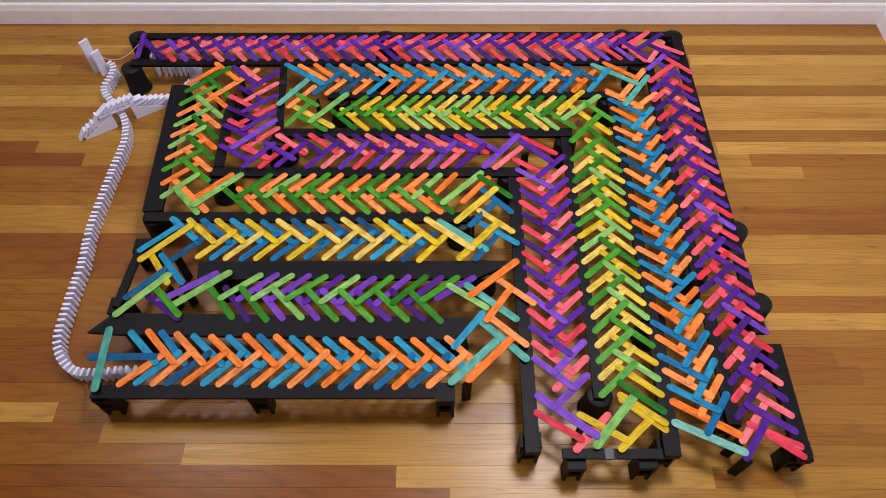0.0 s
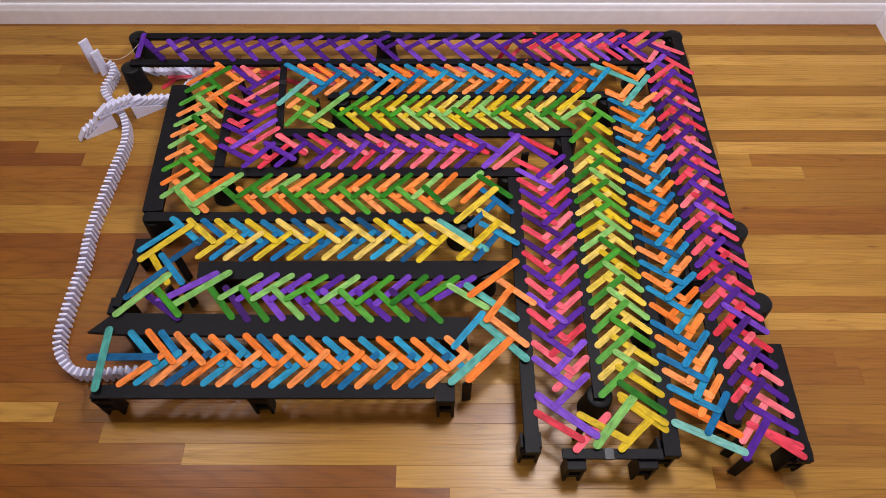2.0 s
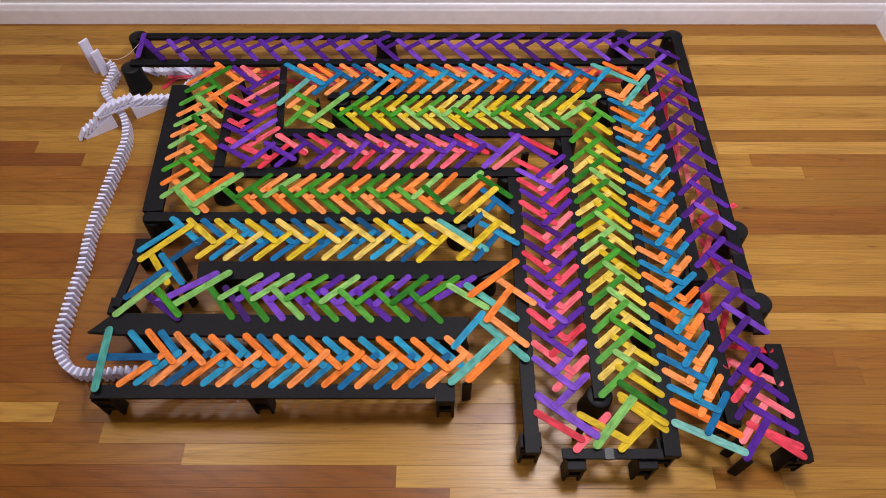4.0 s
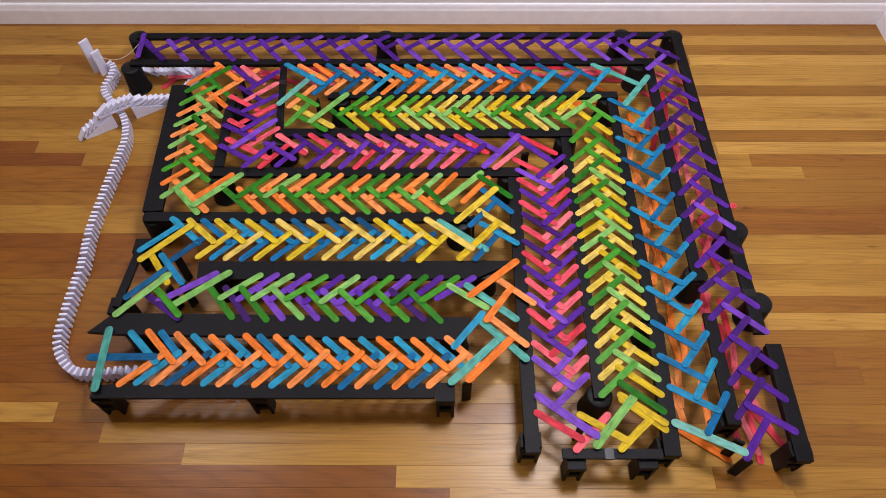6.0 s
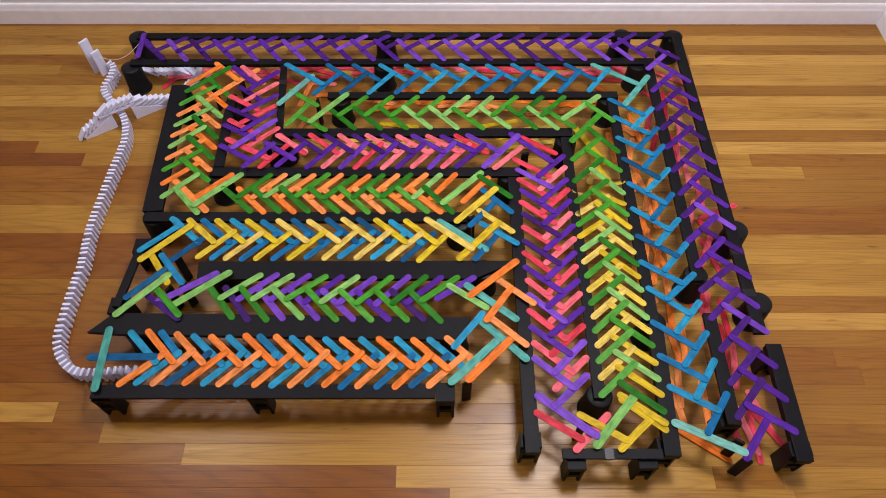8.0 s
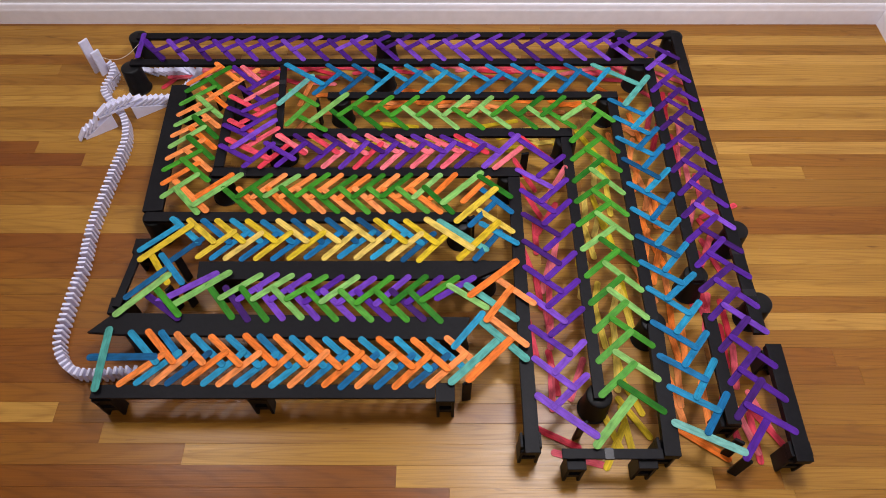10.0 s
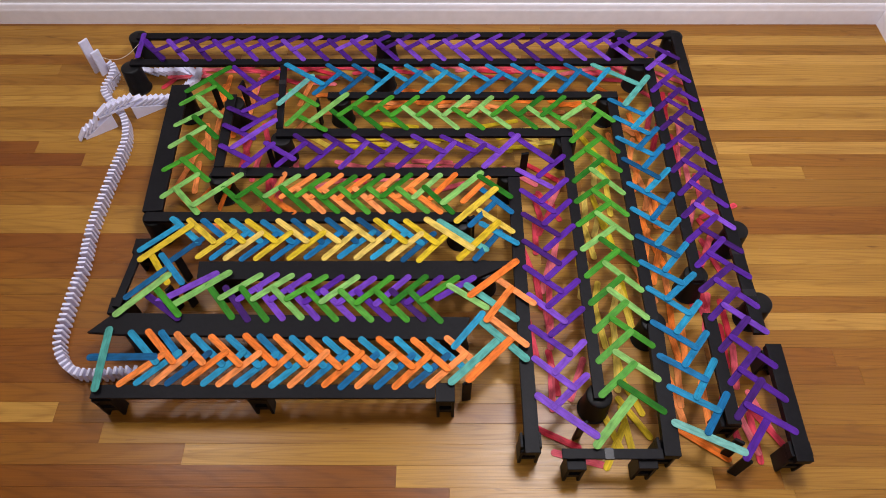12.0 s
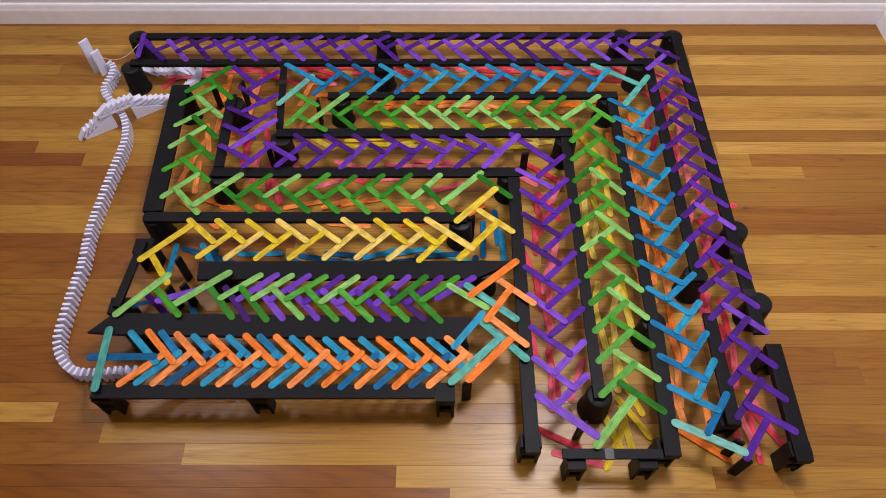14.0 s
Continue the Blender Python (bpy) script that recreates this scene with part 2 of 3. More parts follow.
def leg_block(x, y, turn=0, w=0.050, d=0.044, h=RAIL_TOP - 0.022, cheeks=False):
    """A black support block with a window through its sides and two short feet; cheeks hold a rail between them."""
    top = tagged(new("support_block"), "black plastic support block with open sides", "block", "blocks under the frame")
    top.matrix_world = pose(x, y, 0, 0, 0, turn)
    for sx in (-1, 1):
        bm = bmesh.new()
        box(bm, sx * w / 2 - (0.008 if sx > 0 else 0), sx * w / 2 + (0.008 if sx < 0 else 0), -d / 2, d / 2, 0, h - 0.012, bevel=0.0012)
        part("foot", bm, BLACK, top)
        if cheeks:
            bm = bmesh.new()
            box(bm, sx * w / 2 - (0.006 if sx > 0 else 0.001), sx * w / 2 + (0.006 if sx < 0 else 0.001), -d / 2 + 0.006, d / 2, h, RAIL_TOP - 0.003, bevel=0.0012)
            part("cheek", bm, BLACK, top)
    bm = bmesh.new()
    box(bm, -w / 2 - 0.001, w / 2 + 0.001, -d / 2 - 0.001, d / 2 + 0.001, h - 0.012, h, bevel=0.0015)
    part("cap", bm, BLACK, top)
    bm = bmesh.new()
    box(bm, -w / 2 + 0.008, w / 2 - 0.008, -d / 2 + 0.002, d / 2 - 0.002, h * 0.28, h * 0.45, bevel=0.001)
    part("crossbar", bm, BLACK, top)
    bm = bmesh.new()
    box(bm, -w / 2 + 0.008, w / 2 - 0.008, -d / 2 + 0.003, d / 2 - 0.003, h * 0.66, h - 0.012, bevel=0.001)
    part("web", bm, BLACK, top)
    return top



W = 0.036
rail(-1.15, 2.086, 0.865, 2.078, 0.030, tapes=(1.02,))
rail(-1.14, 1.940, 0.775, 1.931, 0.030)
rail(-0.402, 1.764, 0.615, 1.760, 0.030)
rail(-0.56, 1.588, 0.437, 1.583, W, tapes=())
rail(-0.745, 1.418, 0.246, 1.411, W, tapes=(0.1,))
rail(-0.92, 1.240, 0.075, 1.232, W)
rail(-0.925, 0.672, -0.022, 0.668, 0.038, 0.013)
rail(0.879, 2.085, 0.874, 0.831, W, tapes=(0.985, 1.125))
rail(0.899, 0.799, 0.893, 0.480, 0.042, 0.026)
rail(0.749, 1.912, 0.739, 1.000, 0.034)
rail(0.745, 0.895, 0.741, 0.575, W)
rail(0.591, 1.741, 0.585, 0.870, 0.034)
rail(0.588, 0.862, 0.569, 0.495, 0.042, 0.026)
rail(0.411, 1.560, 0.407, 0.646, 0.032)
rail(0.228, 1.390, 0.221, 0.505, 0.038, 0.026)
rail(-0.575, 1.920, -0.552, 1.610, 0.024, tapes=(0.09,))
rail(-0.738, 1.770, -0.728, 1.440, 0.032)
rail(-0.930, 1.820, -0.902, 1.262, 0.062, label="broad black plastic rail resting on cups")
rail(0.294, 0.503, 0.545, 0.501, 0.026, 0.012, label="thin black cross bar laid over two blocks", tapes=(0.117,))
rail(-0.903, 1.15, -0.927, 0.925, 0.024, 0.012, label="thin black bar between two blocks")
board([(-0.72, 1.075), (0.225, 1.072), (0.09, 1.010), (-0.715, 1.013)], "wide flat black board between two rows of sticks")
board([(-0.985, 0.845), (-0.925, 0.905), (0.075, 0.885), (0.05, 0.815), (-0.90, 0.838)], "wide flat black board with a slanted end")

CUPS = [(-1.156, 2.100), (-1.142, 1.930), (-0.215, 2.094), (-0.215, 1.935), (0.685, 2.094), (0.878, 2.088), (0.72, 1.93),
        (-0.36, 1.760), (0.585, 1.755), (-0.545, 1.575), (0.415, 1.56), (-0.725, 1.41), (0.215, 1.41), (-0.92, 1.78), (-0.90, 1.25),
        (0.055, 1.225), (0.90, 1.19), (0.905, 0.935), (0.742, 1.03), (0.59, 0.875), (0.41, 0.66), (-0.655, 1.044), (0.12, 1.05), (-0.86, 0.865), (0.03, 0.85), (-0.73, 1.74)]
for cx, cy in CUPS:
    cup(cx, cy)
LOW = RAIL_TOP - 0.026
leg_block(-0.90, 0.668, d=0.034, h=RAIL_TOP - 0.013)
leg_block(-0.49, 0.668, d=0.034, h=RAIL_TOP - 0.013)
leg_block(0.004, 0.664, w=0.048, d=0.050, h=RAIL_TOP + 0.002)
for lx, ly in ((0.219, 0.536), (0.562, 0.522), (0.891, 0.510)):
    leg_block(lx, ly, w=0.052, h=LOW, cheeks=True)
for lx, ly in ((0.329, 0.487), (0.507, 0.489)):
    leg_block(lx, ly, w=0.046, d=0.040, h=RAIL_TOP - 0.012)
leg_block(0.742, 0.60, h=LOW)
leg_block(0.902, 0.775, d=0.034, h=LOW)
for lx, ly in ((-0.905, 1.14), (-0.925, 0.935)):
    leg_block(lx, ly, w=0.054, d=0.050, h=RAIL_TOP - 0.012)

# ---- craft sticks ----
LONG, SHORT = 0.194, 0.146


def stick_mesh(color, length, width):
    """A flat stick with round ends and softened edges, along x."""
    bm = bmesh.new()
    r, t, seg = width / 2, 0.0019, 7
    loops = []
    for inset, z in ((0.0004, -t / 2), (0, -t / 2 + 0.0004), (0, t / 2 - 0.0004), (0.0004, t / 2)):
        ring = []
        for side in (1, -1):
            for i in range(seg):
                a = -math.pi / 2 + math.pi * i / (seg - 1)
                ring.append(bm.verts.new((side * (length / 2 - r + (r - inset) * math.cos(a)), side * (r - inset) * math.sin(a), z)))
        loops.append(ring)
    n = len(loops[0])
    for p, q in zip(loops, loops[1:]):
        for i in range(n):
            bm.faces.new((p[i], p[(i + 1) % n], q[(i + 1) % n], q[i]))
    bm.faces.new(loops[0][::-1])
    bm.faces.new(loops[-1])
    return mesh_of(color + "_stick", bm, DYES[color])


STICKS = {(c, k): stick_mesh(c, LONG if k else SHORT, 0.0215 if k else 0.0192) for c in DYES for k in (0, 1)}
NAMES = {"teal": "pale teal", "blue": "sky blue"}
rng = random.Random(7)
falling = []


TONES = {"d": 0.1, "m": 0.45, "l": 0.95}


def lay(outer, inner, z_outer, z_inner, color, long=False, tone=""):
    """A stick between two plan points (the centres of its round ends); tone: how much dye it took."""
    word = NAMES.get(color, color)
    ob = new(word.replace(" ", "_") + "_craft_stick", STICKS[(color, int(long))])
    tagged(ob, f"{'long ' if long else ''}{word} dyed wooden craft stick with rounded ends", f"{color} stick", f"{word} craft sticks")
    a, b = Vector((*outer, z_outer)), Vector((*inner, z_inner))
    d = (b - a).normalized()
    side = Vector((0, 0, 1)).cross(d).normalized()
    up = d.cross(side)
    v = TONES[tone] + jitter(0.1) if tone else rng.random()
    ob.color = (v, v, v, 1)
    ob.matrix_world = Matrix.Translation((a + b) / 2) @ Matrix((d, side, up)).transposed().to_4x4()
    return ob


def drop(ob, t, along):
    """Remember that a stick lets go at t seconds and ends on the floor, swung towards the lane's line."""
    falling.append((ob, t, along))


def jitter(s):
    return rng.uniform(-s, s)


Z_REST = RAIL_TOP + 0.0012


def lane(upper, lower, side_a, side_b, t0, t1, past=1, tones=("", "")):
    """Two herringbone chains over a pair of rails, each stick by its middle and the heading of its inner end.
    The upper chain stays; the lower one, half a step ahead, lets go from t0 to t1."""
    first, last = Vector(side_a[0][:2]), Vector(side_a[-1][:2])
    go = (last - first).normalized()
    along = math.degrees(math.atan2(go.y, go.x))
    arm = (SHORT - 0.0165) / 2

    def ends(x, y, deg, skew):
        d = Vector((math.cos(radians(deg + skew)), math.sin(radians(deg + skew)))) * arm
        return Vector((x, y)) - d, Vector((x, y)) + d

    for rows, tone in ((side_a, tones[0]), (side_b, tones[1])):
        one = rows is side_a
        for i, (x, y, deg) in enumerate(rows):
            p, q = ends(x, y, deg, jitter(0.8))
            lay(p, q, Z_REST, Z_REST + 0.0085, upper, tone=tone[i:i + 1])
        ahead = [*rows, tuple(2 * a - b for a, b in zip(rows[-1], rows[-2]))]
        for i in range(len(rows) - 1 + (past if one else 0)):
            x, y, deg = ((a + b) / 2 for a, b in zip(ahead[i], ahead[i + 1]))
            p, q = ends(x + jitter(0.003), y + jitter(0.003), deg, jitter(2.5))
            ob = lay(p, q, Z_REST - 0.0002, Z_REST + 0.0042, lower)
            f = max(0.0, min(1.0, (Vector((x, y)) - first).dot(go) / (last - first).length))
            drop(ob, t0 + (t1 - t0) * f + jitter(0.02), along)


def turn(color, rows, t=None, t_end=None, along=0, lift=0.0, tone=""):
    """The odd sticks where one lane passes on to the next; with t, they let go one after another from t to t_end."""
    for i, (x0, y0, x1, y1) in enumerate(rows):
        n = math.hypot(x1 - x0, y1 - y0)
        long = n > 0.162
        want = (LONG - 0.0185) if long else (SHORT - 0.0165)
        k = want / n
        mx, my, dx, dy = (x0 + x1) / 2, (y0 + y1) / 2, (x1 - x0) * k / 2, (y1 - y0) * k / 2
        still = t is None
        z = Z_REST + lift + (0.004 if still else 0.0) + 0.0012 * i
        ob = lay((mx - dx, my - dy), (mx + dx, my + dy), z, z + 0.004, color, long, tone[i:i + 1])
        if not still:
            drop(ob, t + (t_end - t) * i / max(1, len(rows) - 1), along)


lane("purple", "red",
     [(-1.010, 2.027, -140), (-0.925, 2.028, -140), (-0.841, 2.028, -140), (-0.757, 2.029, -140), (-0.672, 2.029, -140), (-0.588, 2.030, -140), (-0.503, 2.031, -140), (-0.419, 2.031, -140), (-0.335, 2.032, -140), (-0.250, 2.032, -140), (-0.166, 2.033, -140), (-0.082, 2.034, -140), (0.003, 2.034, -140), (0.087, 2.035, -140), (0.171, 2.035, -140), (0.256, 2.036, -140), (0.340, 2.037, -140), (0.424, 2.037, -140), (0.509, 2.038, -140), (0.593, 2.038, -140), (0.677, 2.039, -140)],
     [(-1.063, 1.997, 131), (-0.977, 1.996, 131), (-0.892, 1.996, 131), (-0.806, 1.995, 131), (-0.720, 1.995, 131), (-0.635, 1.994, 131), (-0.549, 1.994, 131), (-0.463, 1.993, 131), (-0.378, 1.993, 131), (-0.292, 1.992, 131), (-0.206, 1.992, 131), (-0.121, 1.991, 131), (-0.035, 1.991, 131), (0.051, 1.990, 131), (0.136, 1.990, 131), (0.222, 1.989, 131), (0.308, 1.989, 131), (0.393, 1.988, 131), (0.479, 1.988, 131), (0.565, 1.987, 131), (0.650, 1.987, 131)],
     0.58, 2.34)
lane("purple", "red",
     [(0.830, 1.865, 137), (0.831, 1.769, 140), (0.831, 1.679, 140), (0.824, 1.591, 137), (0.836, 1.487, 137), (0.833, 1.407, 140), (0.834, 1.312, 136), (0.834, 1.226, 140), (0.834, 1.138, 142), (0.836, 1.050, 142), (0.835, 0.955, 140), (0.839, 0.874, 141), (0.836, 0.774, 140), (0.837, 0.680, 141), (0.834, 0.589, 148)],
     [(0.786, 1.820, 44), (0.786, 1.729, 44), (0.787, 1.638, 44), (0.788, 1.551, 42), (0.788, 1.454, 44), (0.792, 1.361, 45), (0.787, 1.273, 43), (0.785, 1.179, 41), (0.791, 1.094, 44), (0.789, 1.005, 38), (0.792, 0.920, 44), (0.798, 0.826, 44), (0.801, 0.732, 46), (0.793, 0.641, 49)],
     2.85, 4.1, tones=("mmmdmmmldmmlmmm", "mddddddmmddddd"))
lane("blue", "orange",
     [(0.648, 0.642, -31), (0.636, 0.728, -35), (0.632, 0.825, -39), (0.636, 0.932, -42), (0.633, 1.025, -37), (0.638, 1.118, -36), (0.636, 1.216, -41), (0.640, 1.317, -41), (0.639, 1.419, -41), (0.635, 1.514, -39), (0.638, 1.607, -41), (0.634, 1.693, -38)],
     [(0.701, 0.603, -125), (0.691, 0.697, -125), (0.683, 0.783, -130), (0.682, 0.880, -132), (0.681, 0.978, -138), (0.686, 1.079, -130), (0.680, 1.169, -131), (0.682, 1.266, -129), (0.686, 1.370, -132), (0.691, 1.469, -129), (0.683, 1.548, -130), (0.682, 1.640, -130)],
     4.28, 5.42)
lane("blue", "orange",
     [(0.495, 1.869, -44), (0.392, 1.868, -44), (0.302, 1.868, -44), (0.211, 1.867, -43), (0.114, 1.869, -44), (0.014, 1.870, -42), (-0.083, 1.868, -43), (-0.177, 1.871, -43), (-0.273, 1.872, -43), (-0.369, 1.873, -43)],
     [(0.557, 1.828, 51), (0.454, 1.823, 51), (0.359, 1.819, 49), (0.269, 1.821, 47), (0.170, 1.816, 44), (0.072, 1.821, 46), (-0.029, 1.822, 47), (-0.119, 1.820, 48), (-0.215, 1.819, 48), (-0.311, 1.819, 48), (-0.407, 1.818, 48)],
     5.66, 6.68)
lane("green", "yellow",
     [(-0.309, 1.704, -132), (-0.219, 1.704, -132), (-0.129, 1.703, -132), (-0.040, 1.702, -132), (0.048, 1.702, -132), (0.132, 1.698, -130), (0.216, 1.701, -132), (0.304, 1.700, -134), (0.383, 1.699, -131)],
     [(-0.343, 1.646, 136), (-0.255, 1.646, 136), (-0.167, 1.646, 136), (-0.087, 1.649, 136), (0.004, 1.647, 136), (0.088, 1.642, 139), (0.178, 1.647, 137), (0.270, 1.646, 136), (0.342, 1.643, 135)],
     6.95, 7.62, tones=("mmmmllmdd", "dddllmldl"))
lane("green", "yellow",
     [(0.534, 1.541, 131), (0.523, 1.453, 139), (0.523, 1.366, 135), (0.521, 1.280, 136), (0.520, 1.193, 136), (0.521, 1.098, 138), (0.520, 1.012, 137), (0.521, 0.923, 138), (0.518, 0.834, 141), (0.515, 0.735, 144), (0.514, 0.647, 143)],
     [(0.473, 1.502, 41), (0.468, 1.411, 41), (0.469, 1.325, 36), (0.465, 1.237, 36), (0.468, 1.147, 36), (0.466, 1.057, 39), (0.467, 0.967, 39), (0.466, 0.882, 41), (0.465, 0.791, 41), (0.460, 0.696, 41)],
     7.73, 8.62, tones=("dmlmldllmld", "mddmlmdmmm"))
lane("purple", "red",
     [(0.292, 0.715, -42), (0.292, 0.810, -40), (0.290, 0.910, -44), (0.288, 1.005, -43), (0.292, 1.097, -42), (0.297, 1.199, -40), (0.295, 1.289, -44), (0.292, 1.379, -38)],
     [(0.333, 0.665, -137), (0.339, 0.761, -134), (0.343, 0.867, -138), (0.342, 0.957, -137), (0.345, 1.051, -135), (0.351, 1.150, -135), (0.352, 1.244, -133), (0.351, 1.330, -134), (0.351, 1.430, -135)],
     9.05, 9.9, tones=("lmlmddml", "llmmmmmmm"))
lane("purple", "red",
     [(0.135, 1.529, -39), (0.051, 1.528, -35), (-0.048, 1.529, -38), (-0.150, 1.530, -39), (-0.247, 1.531, -39), (-0.344, 1.532, -41), (-0.446, 1.531, -41)],
     [(0.092, 1.475, 44), (-0.002, 1.478, 51), (-0.103, 1.478, 48), (-0.195, 1.479, 48), (-0.290, 1.481, 51), (-0.396, 1.480, 48)],
     10.07, 10.62)
turn("purple", [(-0.752, 1.902, -0.666, 1.815), (-0.707, 1.794, -0.622, 1.722), (-0.729, 1.693, -0.630, 1.636), (-0.730, 1.611, -0.633, 1.553), (-0.732, 1.521, -0.623, 1.453)], tone="mddmm")
turn("purple", [(-0.590, 1.874, -0.675, 1.782), (-0.581, 1.751, -0.676, 1.677), (-0.575, 1.674, -0.668, 1.586), (-0.565, 1.634, -0.690, 1.506)], lift=0.003, tone="mmml")
turn("red", [(-0.553, 1.608, -0.651, 1.515), (-0.716, 1.637, -0.627, 1.579), (-0.585, 1.704, -0.675, 1.632), (-0.724, 1.745, -0.648, 1.695), (-0.587, 1.816, -0.679, 1.731)], 10.82, 11.00, 90)
lane("green", "orange",
     [(-0.855, 1.760, 37), (-0.851, 1.658, 35), (-0.852, 1.565, 39), (-0.848, 1.462, 35), (-0.833, 1.357, 40)],
     [(-0.784, 1.795, 136), (-0.805, 1.705, 136), (-0.801, 1.609, 136), (-0.800, 1.517, 137), (-0.799, 1.422, 140)],
     11.42, 11.8, past=0, tones=("mllml", "dlddm"))
lane("green", "orange",
     [(-0.597, 1.354, -133), (-0.509, 1.353, -136), (-0.412, 1.356, -134), (-0.326, 1.347, -135), (-0.235, 1.351, -133), (-0.146, 1.352, -133), (-0.049, 1.349, -130)],
     [(-0.644, 1.299, 138), (-0.553, 1.298, 137), (-0.463, 1.299, 136), (-0.372, 1.297, 137), (-0.277, 1.295, 136), (-0.185, 1.296, 138), (-0.095, 1.295, 138), (-0.014, 1.295, 133)],
     11.86, 12.42, tones=("dlmdddl", "ddddmmmd"))
lane("yellow", "blue",
     [(-0.067, 1.173, -43), (-0.159, 1.177, -43), (-0.258, 1.182, -41), (-0.361, 1.177, -40), (-0.456, 1.179, -40), (-0.550, 1.179, -40), (-0.645, 1.180, -42), (-0.732, 1.181, -43)],
     [(-0.027, 1.119, 47), (-0.113, 1.121, 42), (-0.209, 1.127, 43), (-0.306, 1.128, 45), (-0.407, 1.126, 42), (-0.506, 1.126, 43), (-0.595, 1.126, 41), (-0.678, 1.132, 42)],
     12.92, 13.46, tones=("mmlllmmm", "mlllmmlm"))
lane("green", "purple",
     [(-0.581, 0.985, -141), (-0.489, 0.982, -140), (-0.392, 0.980, -143), (-0.296, 0.974, -137), (-0.197, 0.971, -137), (-0.096, 0.972, -135), (-0.009, 0.974, -141)],
     [(-0.632, 0.937, 130), (-0.535, 0.928, 130), (-0.442, 0.931, 135), (-0.344, 0.925, 134), (-0.247, 0.922, 135), (-0.147, 0.922, 135), (-0.052, 0.919, 134)],
     14.05, 14.6, tones=("llmlmdm", "ddlmmmd"))
lane("orange", "blue",
     [(0.055, 0.775, -45), (-0.036, 0.771, -43), (-0.130, 0.776, -43), (-0.230, 0.776, -42), (-0.324, 0.777, -43), (-0.414, 0.783, -44), (-0.498, 0.787, -44), (-0.591, 0.785, -43), (-0.689, 0.792, -45)],
     [(0.009, 0.725, 42), (-0.082, 0.724, 43), (-0.180, 0.726, 43), (-0.267, 0.730, 43), (-0.359, 0.731, 46), (-0.452, 0.731, 43), (-0.545, 0.732, 42), (-0.635, 0.736, 41), (-0.722, 0.738, 45), (-0.806, 0.731, 38)],
     14.9, 15.6)

turn("purple", [(-1.105, 2.035, -1.018, 1.948), (-1.120, 2.085, -1.112, 1.955)])
turn("purple", [(0.655, 2.055, 0.749, 1.936), (0.755, 2.022, 0.862, 1.926), (0.833, 1.973, 0.733, 1.87), (0.822, 2.069, 0.724, 1.985)])
turn("red", [(0.774, 2.087, 0.691, 2.001), (0.673, 2.029, 0.736, 1.927), (0.827, 2.037, 0.747, 1.912), (0.784, 2.022, 0.864, 1.968), (0.822, 1.932, 0.874, 1.875), (0.82, 1.89, 0.745, 1.821)], 2.38, 2.78, -45)
turn("purple", [(0.826, 0.588, 0.742, 0.484)], tone="m")
turn("teal", [(0.583, 0.58, 0.748, 0.499)])
turn("red", [(0.833, 0.631, 0.744, 0.527), (0.784, 0.572, 0.89, 0.488)], 4.10, 4.18, -60)
turn("orange", [(0.589, 0.638, 0.748, 0.543)], 4.22, 4.25, 90)
turn("teal", [(0.543, 1.908, 0.691, 1.801), (0.732, 1.841, 0.631, 1.701)])
turn("orange", [(0.732, 1.747, 0.67, 1.692), (0.576, 1.768, 0.689, 1.688), (0.728, 1.881, 0.623, 1.74), (0.586, 1.918, 0.692, 1.831)], 5.45, 5.64, 135)
turn("blue", [(-0.564, 1.916, -0.424, 1.81)])
turn("teal", [(-0.46, 1.859, -0.568, 1.705)], lift=0.002)
turn("green", [(-0.538, 1.786, -0.427, 1.7), (-0.453, 1.729, -0.53, 1.605), (-0.503, 1.664, -0.386, 1.582), (-0.331, 1.761, -0.449, 1.622)], tone="mmml")
turn("orange", [(-0.521, 1.918, -0.411, 1.832), (-0.451, 1.805, -0.531, 1.699)], 6.70, 6.80, -120)
turn("yellow", [(-0.52, 1.713, -0.368, 1.605)], 6.88, 6.9, -40)
turn("green", [(0.345, 1.690, 0.450, 1.589)])
turn("green", [(0.547, 1.747, 0.409, 1.634), (0.486, 1.722, 0.582, 1.619), (0.546, 1.665, 0.425, 1.528)], tone="lmm")
turn("yellow", [(0.495, 1.774, 0.4, 1.68), (0.437, 1.708, 0.568, 1.563)], 7.68, 7.78, -60)
turn("green", [(0.501, 0.656, 0.375, 0.514)], tone="l")
turn("purple", [(0.24, 0.654, 0.387, 0.54)], lift=0.003, tone="l")
turn("yellow", [(0.458, 0.656, 0.565, 0.575), (0.541, 0.601, 0.436, 0.507), (0.343, 0.604, 0.462, 0.53)], 8.78, 8.88, -75)
turn("red", [(0.426, 0.606, 0.323, 0.505), (0.234, 0.61, 0.35, 0.533)], 8.9, 9.05, 160)
turn("purple", [(0.233, 1.566, 0.349, 1.450), (0.129, 1.422, 0.257, 1.564)], tone="ml")
turn("red", [(0.253, 1.567, 0.382, 1.474), (0.265, 1.517, 0.163, 1.416)], 9.95, 10.08, 135)
turn("purple", [(-0.456, 1.530, -0.535, 1.433), (-0.584, 1.532, -0.484, 1.459), (-0.559, 1.530, -0.641, 1.427)], lift=0.002, tone="mmm")

